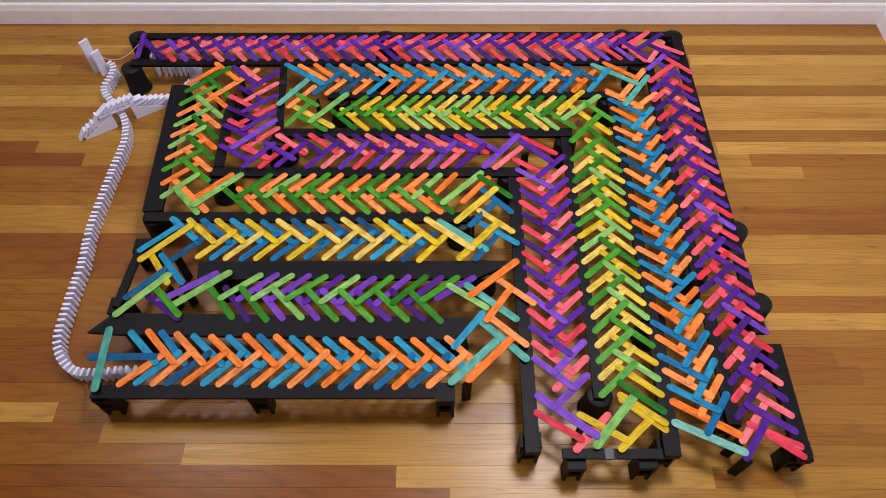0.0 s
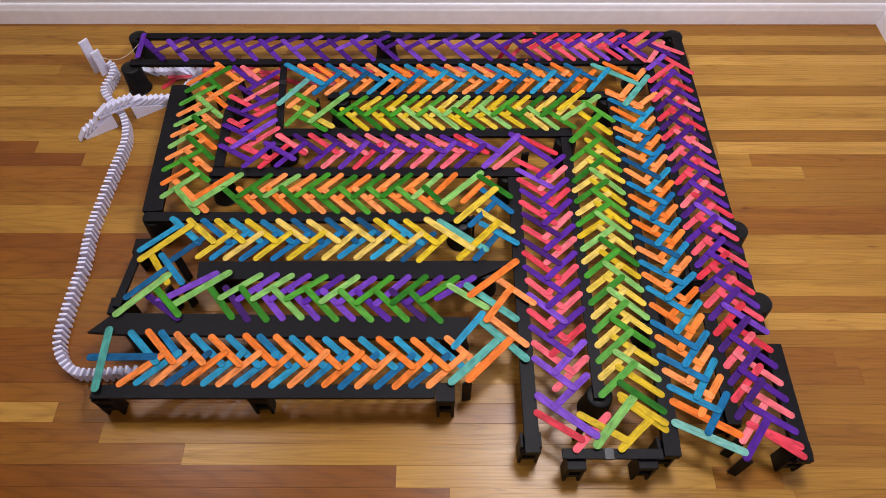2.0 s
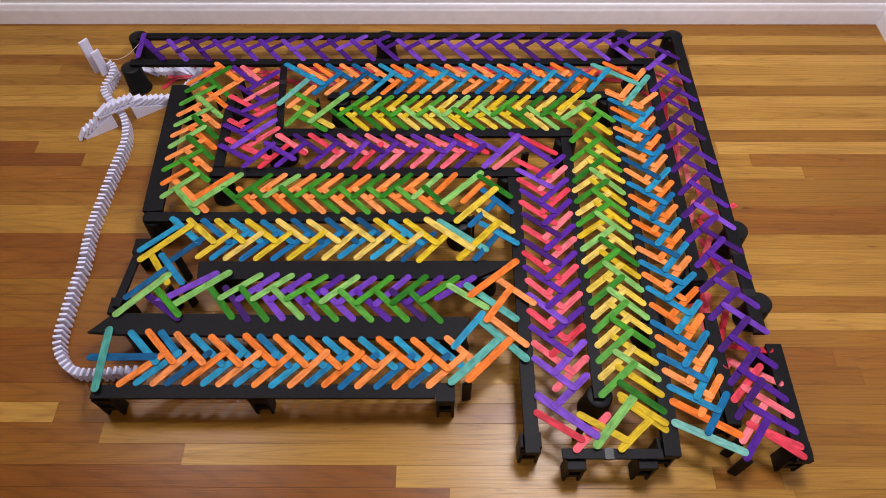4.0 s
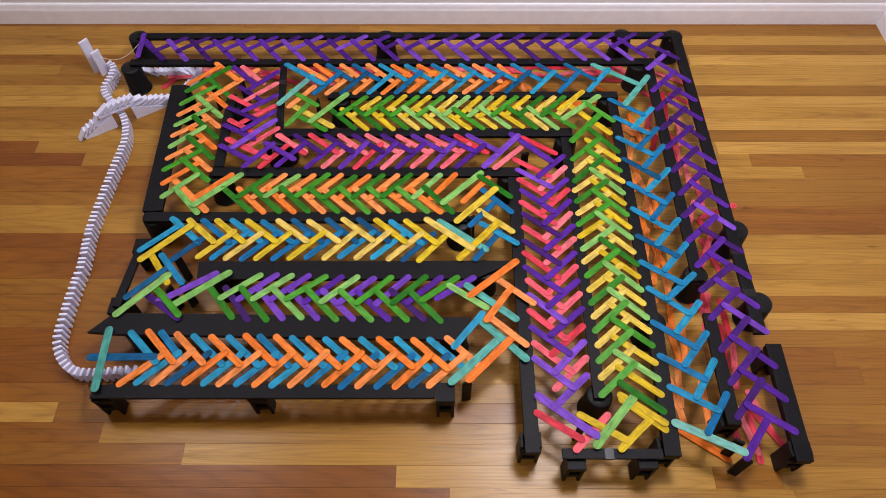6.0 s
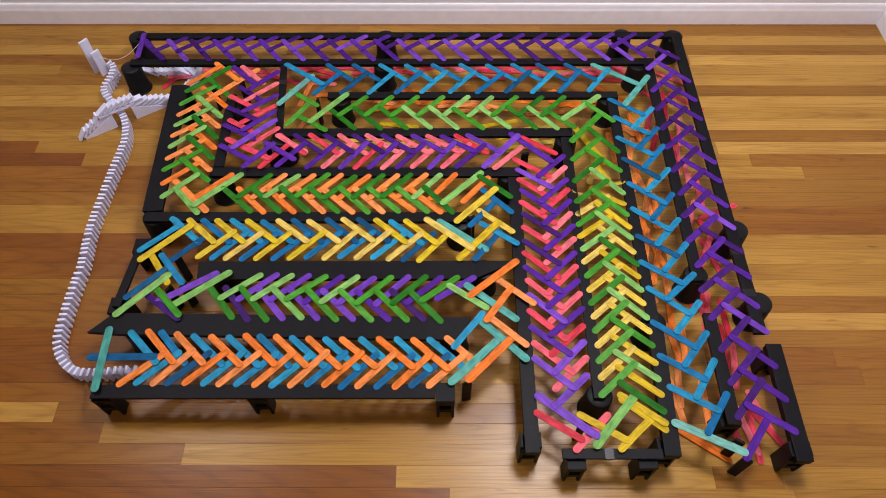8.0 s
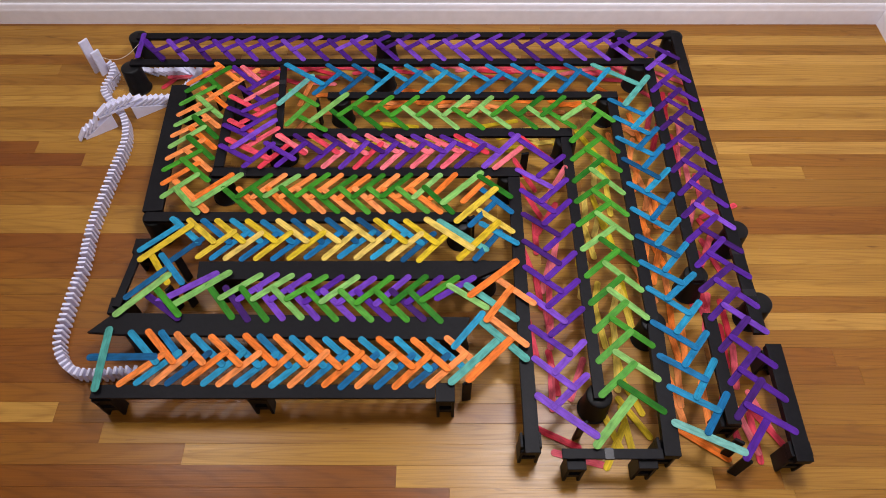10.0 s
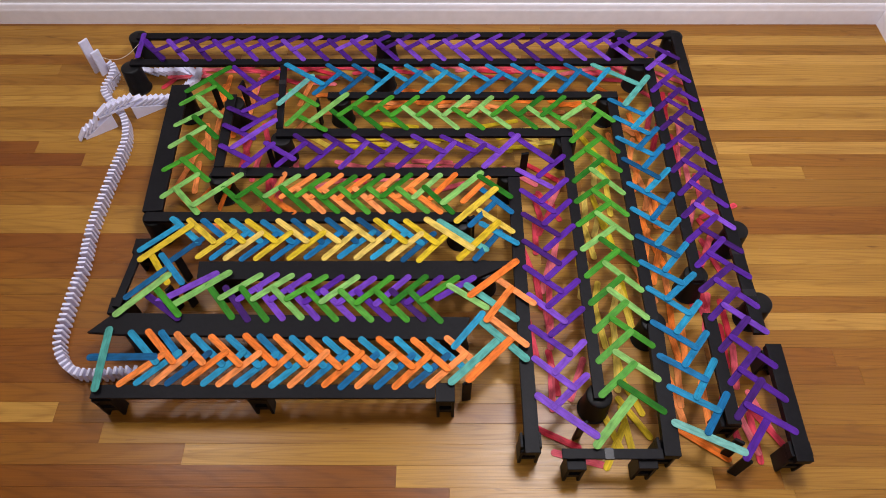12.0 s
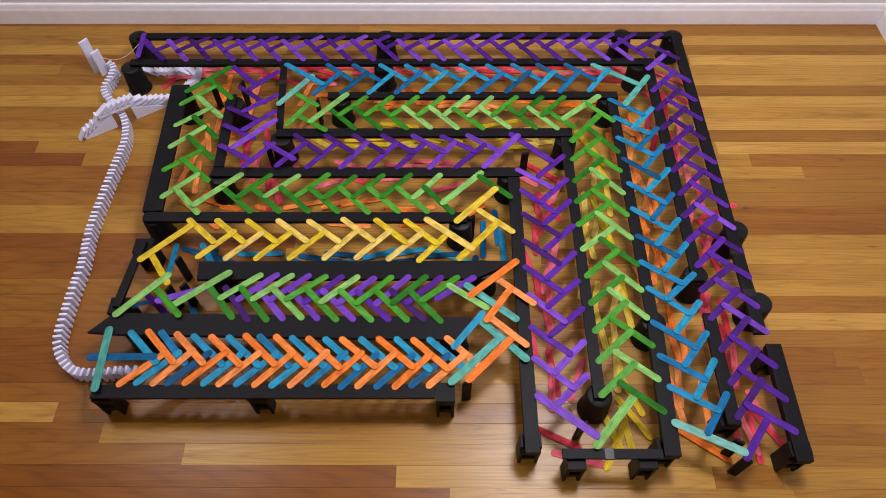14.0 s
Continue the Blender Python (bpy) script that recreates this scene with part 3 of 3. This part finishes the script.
turn("red", [(-0.552, 1.573, -0.451, 1.496), (-0.512, 1.530, -0.588, 1.433), (-0.715, 1.554, -0.569, 1.467)], 10.66, 10.80, 100)
turn("green", [(-0.899, 1.779, -0.764, 1.899)])
turn("red", [(-0.734, 1.920, -0.623, 1.807)], 11.05, 11.06, 90)
turn("orange", [(-0.665, 1.895, -0.789, 1.766), (-0.723, 1.836, -0.796, 1.762), (-0.82, 1.925, -0.729, 1.836), (-0.906, 1.813, -0.796, 1.909)], 11.12, 11.36, -90)
turn("green", [(-0.755, 1.246, -0.846, 1.346)])
turn("green", [(-0.644, 1.399, -0.772, 1.274)], lift=0.003, tone="l")
turn("orange", [(-0.86, 1.384, -0.727, 1.252), (-0.682, 1.398, -0.764, 1.318)], 11.80, 11.88, -30)
turn("green", [(0.123, 1.402, 0.001, 1.28), (0.112, 1.393, 0.217, 1.296)], tone="ld")
turn("yellow", [(0.107, 1.257, 0.215, 1.165), (0.04, 1.209, 0.169, 1.336), (0.045, 1.072, 0.171, 1.206), (-0.051, 1.218, 0.088, 1.106)])
turn("orange", [(0.148, 1.388, 0.061, 1.284)], 12.56, 12.58, 20)
turn("blue", [(0.122, 1.34, 0.213, 1.244), (0.177, 1.179, 0.091, 1.069), (0.174, 1.298, 0.076, 1.186), (0.121, 1.200, 0.217, 1.130)], 12.62, 12.92, -90)
turn("teal", [(-0.008, 1.213, 0.126, 1.109)], 12.86, 12.88, 0)
turn("yellow", [(-0.87, 1.105, -0.79, 0.992), (-0.895, 1.075, -0.761, 1.201)])
turn("green", [(-0.828, 0.985, -0.738, 0.891), (-0.918, 0.895, -0.794, 1.024), (-0.765, 0.922, -0.616, 1.031)], tone="mll")
turn("blue", [(-0.829, 1.228, -0.739, 1.147), (-0.791, 1.087, -0.723, 1.151), (-0.900, 1.115, -0.808, 1.194), (-0.839, 1.101, -0.746, 0.99), (-0.899, 0.953, -0.813, 1.038)], 13.55, 13.85, -70)
turn("purple", [(-0.835, 0.953, -0.749, 0.889), (-0.815, 0.935, -0.652, 1.032)], 13.88, 13.95, 0, tone="dl")
turn("teal", [(0.06, 0.992, 0.21, 0.867), (0.092, 0.881, 0.227, 0.748), (0.149, 0.812, 0.017, 0.685)])
turn("blue", [(0.035, 0.80, 0.103, 0.884)])
turn("green", [(0.017, 0.985, 0.121, 0.91)])
turn("orange", [(0.15, 1.009, 0.26, 0.916), (0.076, 0.949, 0.215, 1.061), (0.195, 0.973, 0.119, 0.867), (0.123, 0.884, 0.23, 0.786), (0.193, 0.82, 0.062, 0.688)], lift=0.004)
turn("blue", [(-0.95, 0.767, -0.78, 0.766)], tone="d")
turn("orange", [(-0.816, 0.846, -0.722, 0.748)])
turn("blue", [(-0.858, 0.838, -0.772, 0.752)])
turn("teal", [(-0.921, 0.852, -0.911, 0.672)], lift=0.003)

# ---- dominoes ----


def domino_mesh(w, t, h):
    """A domino on its end; it tips forward over the edge at its origin."""
    bm = bmesh.new()
    box(bm, -t, 0, -w / 2, w / 2, 0, h, bevel=0.0009)
    return mesh_of("domino", bm, WHITE)


DOMINO = domino_mesh(0.024, 0.0075, 0.048)
toppling = []


def curve_points(knots, step, first=0.0):
    """Points at even steps along a smooth line through the knots, each with its heading in degrees."""
    pts = [Vector(k) for k in knots]
    pts = [pts[0] * 2 - pts[1]] + pts + [pts[-1] * 2 - pts[-2]]
    fine = []
    for a, b, c, d in zip(pts, pts[1:], pts[2:], pts[3:]):
        for i in range(24):
            u = i / 24
            fine.append(0.5 * (2 * b + (c - a) * u + (2 * a - 5 * b + 4 * c - d) * u * u + (3 * b - a - 3 * c + d) * u ** 3))
    out, run, want = [], 0.0, first
    for p, q in zip(fine, fine[1:]):
        run += (q - p).length
        if run >= want:
            out.append((q, math.degrees(math.atan2(q.y - p.y, q.x - p.x))))
            want += step
    return out


def domino(m, label="white plastic domino standing on end in a long line", group="standing dominoes"):
    ob = tagged(new("domino", DOMINO), label, "domino", group)
    ob.matrix_world = m
    return ob


LINE = [(-0.885, 0.765), (-0.987, 0.758), (-1.039, 0.768), (-1.082, 0.805), (-1.108, 0.859), (-1.114, 0.933), (-1.115, 1.025), (-1.113, 1.119), (-1.125, 1.247),
        (-1.122, 1.372), (-1.117, 1.493), (-1.110, 1.603), (-1.115, 1.661), (-1.135, 1.724), (-1.17, 1.781), (-1.237, 1.853), (-1.253, 1.898), (-1.245, 1.949), (-1.248, 2.002), (-1.285, 2.030)]
for p, a in curve_points(LINE, 0.0178):
    domino(pose(p.x, p.y, 0, 0, 0, a + rng.uniform(-2.5, 2.5)))

# the little bridge: two wedges and a lintel, with toppled dominoes over it
B0, BA = (-1.290, 1.672), 33.0
BRIDGE = pose(B0[0], B0[1], 0, 0, 0, BA)


def wedge(s0, s1, z0, z1):
    """A white ramp block: a solid with a sloping top."""
    top = tagged(new("ramp_block"), "white plastic ramp block under toppled dominoes", "ramp", "ramp blocks")
    top.matrix_world = BRIDGE
    bm = bmesh.new()
    vs = [bm.verts.new((x, y, z)) for y in (-0.013, 0.013) for x, z in ((s0, 0), (s1, 0), (s1, z1), (s0, z0))]
    for f in ((0, 1, 2, 3), (7, 6, 5, 4), (0, 4, 5, 1), (1, 5, 6, 2), (2, 6, 7, 3), (3, 7, 4, 0)):
        bm.faces.new([vs[i] for i in f])
    bmesh.ops.recalc_face_normals(bm, faces=bm.faces)
    bmesh.ops.bevel(bm, geom=bm.edges[:], offset=0.0008, segments=1, affect="EDGES")
    part("ramp", bm, WHITE, top)
    return top


wedge(0.012, 0.128, 0.006, 0.062)
wedge(0.198, 0.318, 0.060, 0.006)
lintel = tagged(new("bridge_plank"), "thin white plank bridging two ramp blocks", "plank")
lintel.matrix_world = BRIDGE
bm = bmesh.new()
box(bm, 0.085, 0.215, -0.013, 0.013, 0.0625, 0.0695, bevel=0.0008)
part("plank", bm, WHITE, lintel)


def bridge_top(s):
    if s < 0.012:
        return 0.0
    if s < 0.128:
        return max(0.006 + (s - 0.012) / 0.116 * 0.056, 0.0695 if s > 0.085 else 0)
    if s < 0.215:
        return 0.0695
    return max(0.0, 0.060 - (s - 0.198) / 0.12 * 0.054)


s = -0.004
while s < 0.345:
    z0 = bridge_top(s)
    rise = math.degrees(math.atan2(bridge_top(s + 0.03) - z0, 0.03))
    domino(BRIDGE @ pose(s, rng.uniform(-0.001, 0.001), z0 + 0.001, 0, 0, rng.uniform(-3, 3)) @ pose(0, 0, 0, 0, max(18, 57 - rise * 0.8), 0),
           "white plastic domino toppled against the next on the bridge", "toppled dominoes")
    s += 0.0185
for i, (p, a) in enumerate(curve_points([(-1.02, 1.86), (-0.985, 1.89), (-0.958, 1.925), (-0.938, 1.955), (-0.932, 1.982)], 0.018)):
    domino(pose(p.x, p.y, 0, 0, 0, a) @ pose(0, 0, 0.001, 0, 60, 0), "white plastic domino toppled against the next on the floor", "toppled dominoes")
tail = curve_points([(-0.936, 1.99), (-0.955, 2.004), (-0.98, 2.006), (-1.02, 2.006), (-1.07, 2.004)], 0.0185)
for i, (p, a) in enumerate(tail):
    m = pose(p.x, p.y, 0, 0, 0, a)
    ob = domino(m, "white plastic domino that topples under the rails", "toppling dominoes")
    toppling.append((ob, 0.02 + 0.045 * i, m))


def tall_slab(x, y, w, t, h, turn_deg, lean=0, label="tall white plastic slab standing on end behind the domino line"):
    bm = bmesh.new()
    box(bm, -t, 0, -w / 2, w / 2, 0, h, bevel=0.0012)
    ob = tagged(new("slab", mesh_of("slab", bm, WHITE)), label, "slab", "white slabs")
    ob.matrix_world = pose(x, y, 0, 0, 0, turn_deg) @ pose(0, 0, 0, 0, lean, 0)
    return ob


tall_slab(-1.331, 2.030, 0.036, 0.009, 0.145, 143)
tall_slab(-1.300, 2.014, 0.034, 0.009, 0.108, 143)
tall_slab(-0.880, 0.765, 0.026, 0.010, 0.050, 0, 28, "white plastic slab leaning at the end of the domino line")
last = tall_slab(-1.088, 2.003, 0.026, 0.008, 0.10, 180, 0, "white plastic slab that tips against the first stick")
toppling.append((last, 0.36, pose(-1.088, 2.003, 0, 0, 0, 180)))

bm = bmesh.new()
box(bm, 0, 0.185, -0.0006, 0.0006, 0, 0.085, bevel=0.0002)
sheet = tagged(new("plastic_sheet", mesh_of("plastic_sheet", bm, CLEAR)), "clear plastic sheet standing beside the domino line", "sheet")
sheet.matrix_world = pose(-1.205, 1.872, 0, 0, 0, 69)
sheet.visible_shadow = False

thread = bpy.data.curves.new("string", "CURVE")
thread.dimensions, thread.bevel_depth, thread.bevel_resolution = "3D", 0.0009, 2
sp = thread.splines.new("NURBS")
knots = [(-1.290, 2.008, 0.100), (-1.262, 1.995, 0.086), (-1.215, 1.985, 0.080), (-1.165, 2.005, 0.098), (-1.128, 2.035, 0.124)]
sp.points.add(len(knots) - 1)
for pt, k in zip(sp.points, knots):
    pt.co = (*k, 1)
sp.use_endpoint_u, sp.order_u = True, 4
thread.materials.append(STRING)
tagged(new("string", thread), "thin white string hanging from a slab to a stick", "string")

# ---- black posts under the turns ----
POSTS = [(0.752, 0.485, -30), (0.744, 0.532, -30), (0.062, 0.690, 10), (0.356, 0.580, 20), (-0.786, 1.085, 60), (-0.752, 0.995, 55), (-0.792, 0.985, 55), (-0.816, 1.820, 70), (-0.715, 1.830, 70),
         (-0.437, 1.738, 80), (0.272, 1.490, 10), (0.088, 1.232, 30), (-0.585, 1.540, 80)]
for px, py, pa in POSTS:
    ob = tagged(new("post"), "slim black plastic post standing under a turn", "post", "posts under the turns")
    ob.matrix_world = pose(px, py, 0, 0, 0, pa)
    bm = bmesh.new()
    box(bm, -0.012, 0.012, -0.0038, 0.0038, 0, 0.119, bevel=0.0008)
    part("plank", bm, BLACK, ob)

# ---- floor boards ----
BOARD_W, SEAM = 0.0572, 2.2242
plank_rng = random.Random(11)
# the tone of the boards towards the west and the east walls, row by row from the north wall (0 dark, 1 pale), with the
# uneven light on the floor worked in
WEST = [0.60, 0.55, 0.80, 0.35, 0.85, 0.50, 0.70, 0.80, 0.50, 0.45, 0.70, 0.70, 0.65, 0.25, 0.30, 0.35, 0.60,
        0.60, 0.19, 0.24, 0.29, 0.39, 0.34, 0.34, 0.24, 0.19, 0.16, 0.29, 0.24, 0.26, 0.34, 0.49, 0.24, 0.24]
EAST = [0.46, 0.89, 0.49, 0.99, 0.84, 0.84, 0.46, 0.89, 0.79, 0.94, 0.46, 1.00, 0.46, 0.55, 0.50, 0.45, 0.30,
        0.30, 0.65, 0.80, 0.60, 0.70, 0.35, 0.89, 0.44, 0.44, 0.39, 0.39, 0.44, 0.44, 0.49, 0.64, 0.59, 0.54]
# boards whose ends and shades stand out: row, from, to, shade; rows 28 to 30 are lifted mid-floor to stand in for sheen
ODD = {11: [(X0, -1.455, 0.12), (-1.455, -0.80, 0.62), (0.62, 0.957, 0.75), (0.957, X1, 0.95)], 12: [(X0, -1.272, 0.08), (-1.272, -0.75, 0.60), (0.70, 1.062, 0.72), (1.062, X1, 0.38)],
       13: [(0.65, 1.230, 0.78), (1.230, X1, 0.45)], 25: [(0.75, 1.12, 0.32), (1.12, X1, 0.34)], 26: [(0.80, 1.18, 0.36), (1.18, X1, 0.34)],
       28: [(X0, -1.078, 0.88), (-1.078, 0.75, 0.40)], 29: [(X0, -0.935, 0.28), (-0.935, 0.9, 0.58)], 30: [(X0, -0.70, 0.34), (-0.70, 0.62, 0.70)],
       31: [(X0, -0.130, 0.18), (-0.130, 0.70, 0.85)], 32: [(X0, 0.01, 0.15), (0.01, 0.9, 0.75)], 4: [(X0, -1.50, 0.65)]}


def plank(x0, x1, y, shade):
    """One oak board with eased edges."""
    bm = bmesh.new()
    box(bm, 0.00012, x1 - x0 - 0.00012, 0.00015, BOARD_W - 0.00015, -0.010, 0)
    edges = [e for e in bm.edges if all(v.co.z > -0.001 for v in e.verts)]
    bmesh.ops.bevel(bm, geom=edges, offset=0.00035, segments=1, affect="EDGES")
    ob = new("floor_board", mesh_of("floor_board", bm, OAK))
    ob.parent = floor
    ob.location = (x0, y, 0)
    s = max(0.0, min(1.0, shade + plank_rng.uniform(-0.04, 0.04)))
    ob.color = (s, s, s, 1)


def lay_floor():
    row = 0
    y = SEAM
    rest = bmesh.new()
    plank(X0, 0.3, SEAM + BOARD_W, 0.3)
    plank(0.3, X1, SEAM + BOARD_W, 0.25)
    while y > Y0 + BOARD_W:
        spans = list(ODD.get(row, ()))
        west = WEST[row] if row < len(WEST) else plank_rng.uniform(0.1, 0.6)
        east = EAST[row] if row < len(EAST) else plank_rng.uniform(0.2, 0.7)
        if not any(a == X0 for a, b, c in spans):
            spans.insert(0, (X0, plank_rng.uniform(-1.0, -0.3), west))
        if not any(b == X1 for a, b, c in spans):
            last = max([b for a, b, c in spans] + [plank_rng.uniform(0.45, 0.95)])
            spans.append((last, X1, east))
        spans.sort()
        full = []
        for (a, b, c), nxt in zip(spans, spans[1:] + [(X1, X1, 0)]):
            full.append((a, b, c))
            x = b
            while nxt[0] - x > 0.02:
                e = min(nxt[0], x + plank_rng.uniform(0.35, 1.1))
                if nxt[0] - e < 0.2:
                    e = nxt[0]
                full.append((x, e, plank_rng.uniform(0.3, 0.85)))
                x = e
        for a, b, c in full:
            if y > 0.3:
                plank(a, b, y, c)
            else:
                box(rest, a + 0.0002, b - 0.0002, y + 0.0002, y + BOARD_W - 0.0002, -0.010, 0)
        y -= BOARD_W
        row += 1
    ob = part("floor_boards", rest, OAK, floor, "varnished oak boards further into the room")
    tagged(ob, kind="stuff")
    ob.color = (0.45, 0.45, 0.45, 1)


lay_floor()
floor.rotation_euler = (0, 0, radians(-0.48))


# sticks that came to rest away from the others: colour, place on the floor and heading
STRAYS = [("red", 0.819, 0.599, 104), ("red", -1.016, 1.982, -128), ("red", -0.940, 2.012, -18), ("red", 0.909, 1.334, -158), ("red", 0.355, 0.524, -15),
          ("red", 0.301, 0.581, -26), ("yellow", 0.458, 0.556, -119), ("yellow", 0.519, 0.634, -57), ("yellow", 0.520, 0.705, -68),
          ("red", 0.836, 0.578, -91), ("red", 0.871, 0.645, -72), ("orange", 0.679, 0.571, -35), ("red", 0.782, 0.623, -82),
          ("blue", 0.191, 1.187, -88), ("blue", -0.766, 1.177, -19)]


def motions():
    """The camera stands still; the lower chain falls stick by stick."""
    walk(cam, [(0, CAM_POSE), (14.0, CAM_POSE)])
    r = random.Random(5)
    stray = {}
    for color, x, y, yaw in STRAYS:
        near = [(math.hypot(ob.matrix_world.translation.x - x, ob.matrix_world.translation.y - y), ob.name) for ob, t, along in falling
                if ob.name.startswith(NAMES.get(color, color).replace(" ", "_")) and ob.name not in stray and t < 13.5]
        stray[min(near)[1]] = (x, y, yaw)
    for ob, t, along in falling:
        if t > 13.98:
            continue
        m = ob.matrix_world.copy()
        p = m.translation
        yaw = math.degrees(math.atan2(m[1][0], m[0][0]))
        arm = 0.068
        d = Vector((math.cos(radians(yaw)), math.sin(radians(yaw)), 0))
        edge = Vector((p.x, p.y, RAIL_TOP)) - d * arm
        swing = (along - yaw + 90) % 180 - 90
        end_yaw = yaw + swing * r.uniform(0.6, 1.0) + r.uniform(-10, 10)
        slide, drift = r.uniform(-0.055, 0.08), r.uniform(-0.03, 0.03)
        lane_way = Vector((math.cos(radians(along)), math.sin(radians(along)), 0))
        low = 0.0012 + r.uniform(0, 0.005)
        a, b = 18, r.uniform(42, 54)
        ca, sa, cb, sb = math.cos(radians(a)), math.sin(radians(a)), math.cos(radians(b)), math.sin(radians(b))
        tip = edge + d * arm * ca - Vector((0, 0, arm * sa))
        hang = edge + d * arm * cb - Vector((0, 0, arm * sb))
        rest = p + d * slide + lane_way * drift
        rest.y = max(rest.y, 0.60)
        if ob.name in stray:
            sx, sy, sa_yaw = stray[ob.name]
            rest = Vector((sx, sy, 0))
            end_yaw = yaw + (sa_yaw - yaw + 90) % 180 - 90
        slip = (p + rest) / 2
        walk(ob, [(0, m), (max(t, 0.04), m), (t + 0.05, pose(*tip, 0, a, yaw)), (t + 0.11, pose(*hang, 0, b, yaw)),
                  (t + 0.18, pose(slip.x, slip.y, 0.03, r.uniform(-6, 6), 18, yaw + (end_yaw - yaw) * 0.4)),
                  (t + 0.24, pose(rest.x, rest.y, low + 0.002, 0, 1, yaw + (end_yaw - yaw) * 0.9)),
                  (t + 0.32, pose(rest.x, rest.y, low, 0, r.uniform(-0.8, 0.8), end_yaw)),
                  (max(14.0, t + 0.4), pose(rest.x, rest.y, low, 0, 0, end_yaw))])
    for ob, t, base in toppling:
        rows = [(0, base)]
        for dt, lean in ((0, 0), (0.06, 14), (0.11, 38), (0.15, 63), (0.19, 61)):
            rows.append((max(t + dt, 0.034), base @ pose(0, 0, 0, 0, lean, 0)))
        walk(ob, rows + [(14.0, base @ pose(0, 0, 0, 0, 61, 0))])


motions()
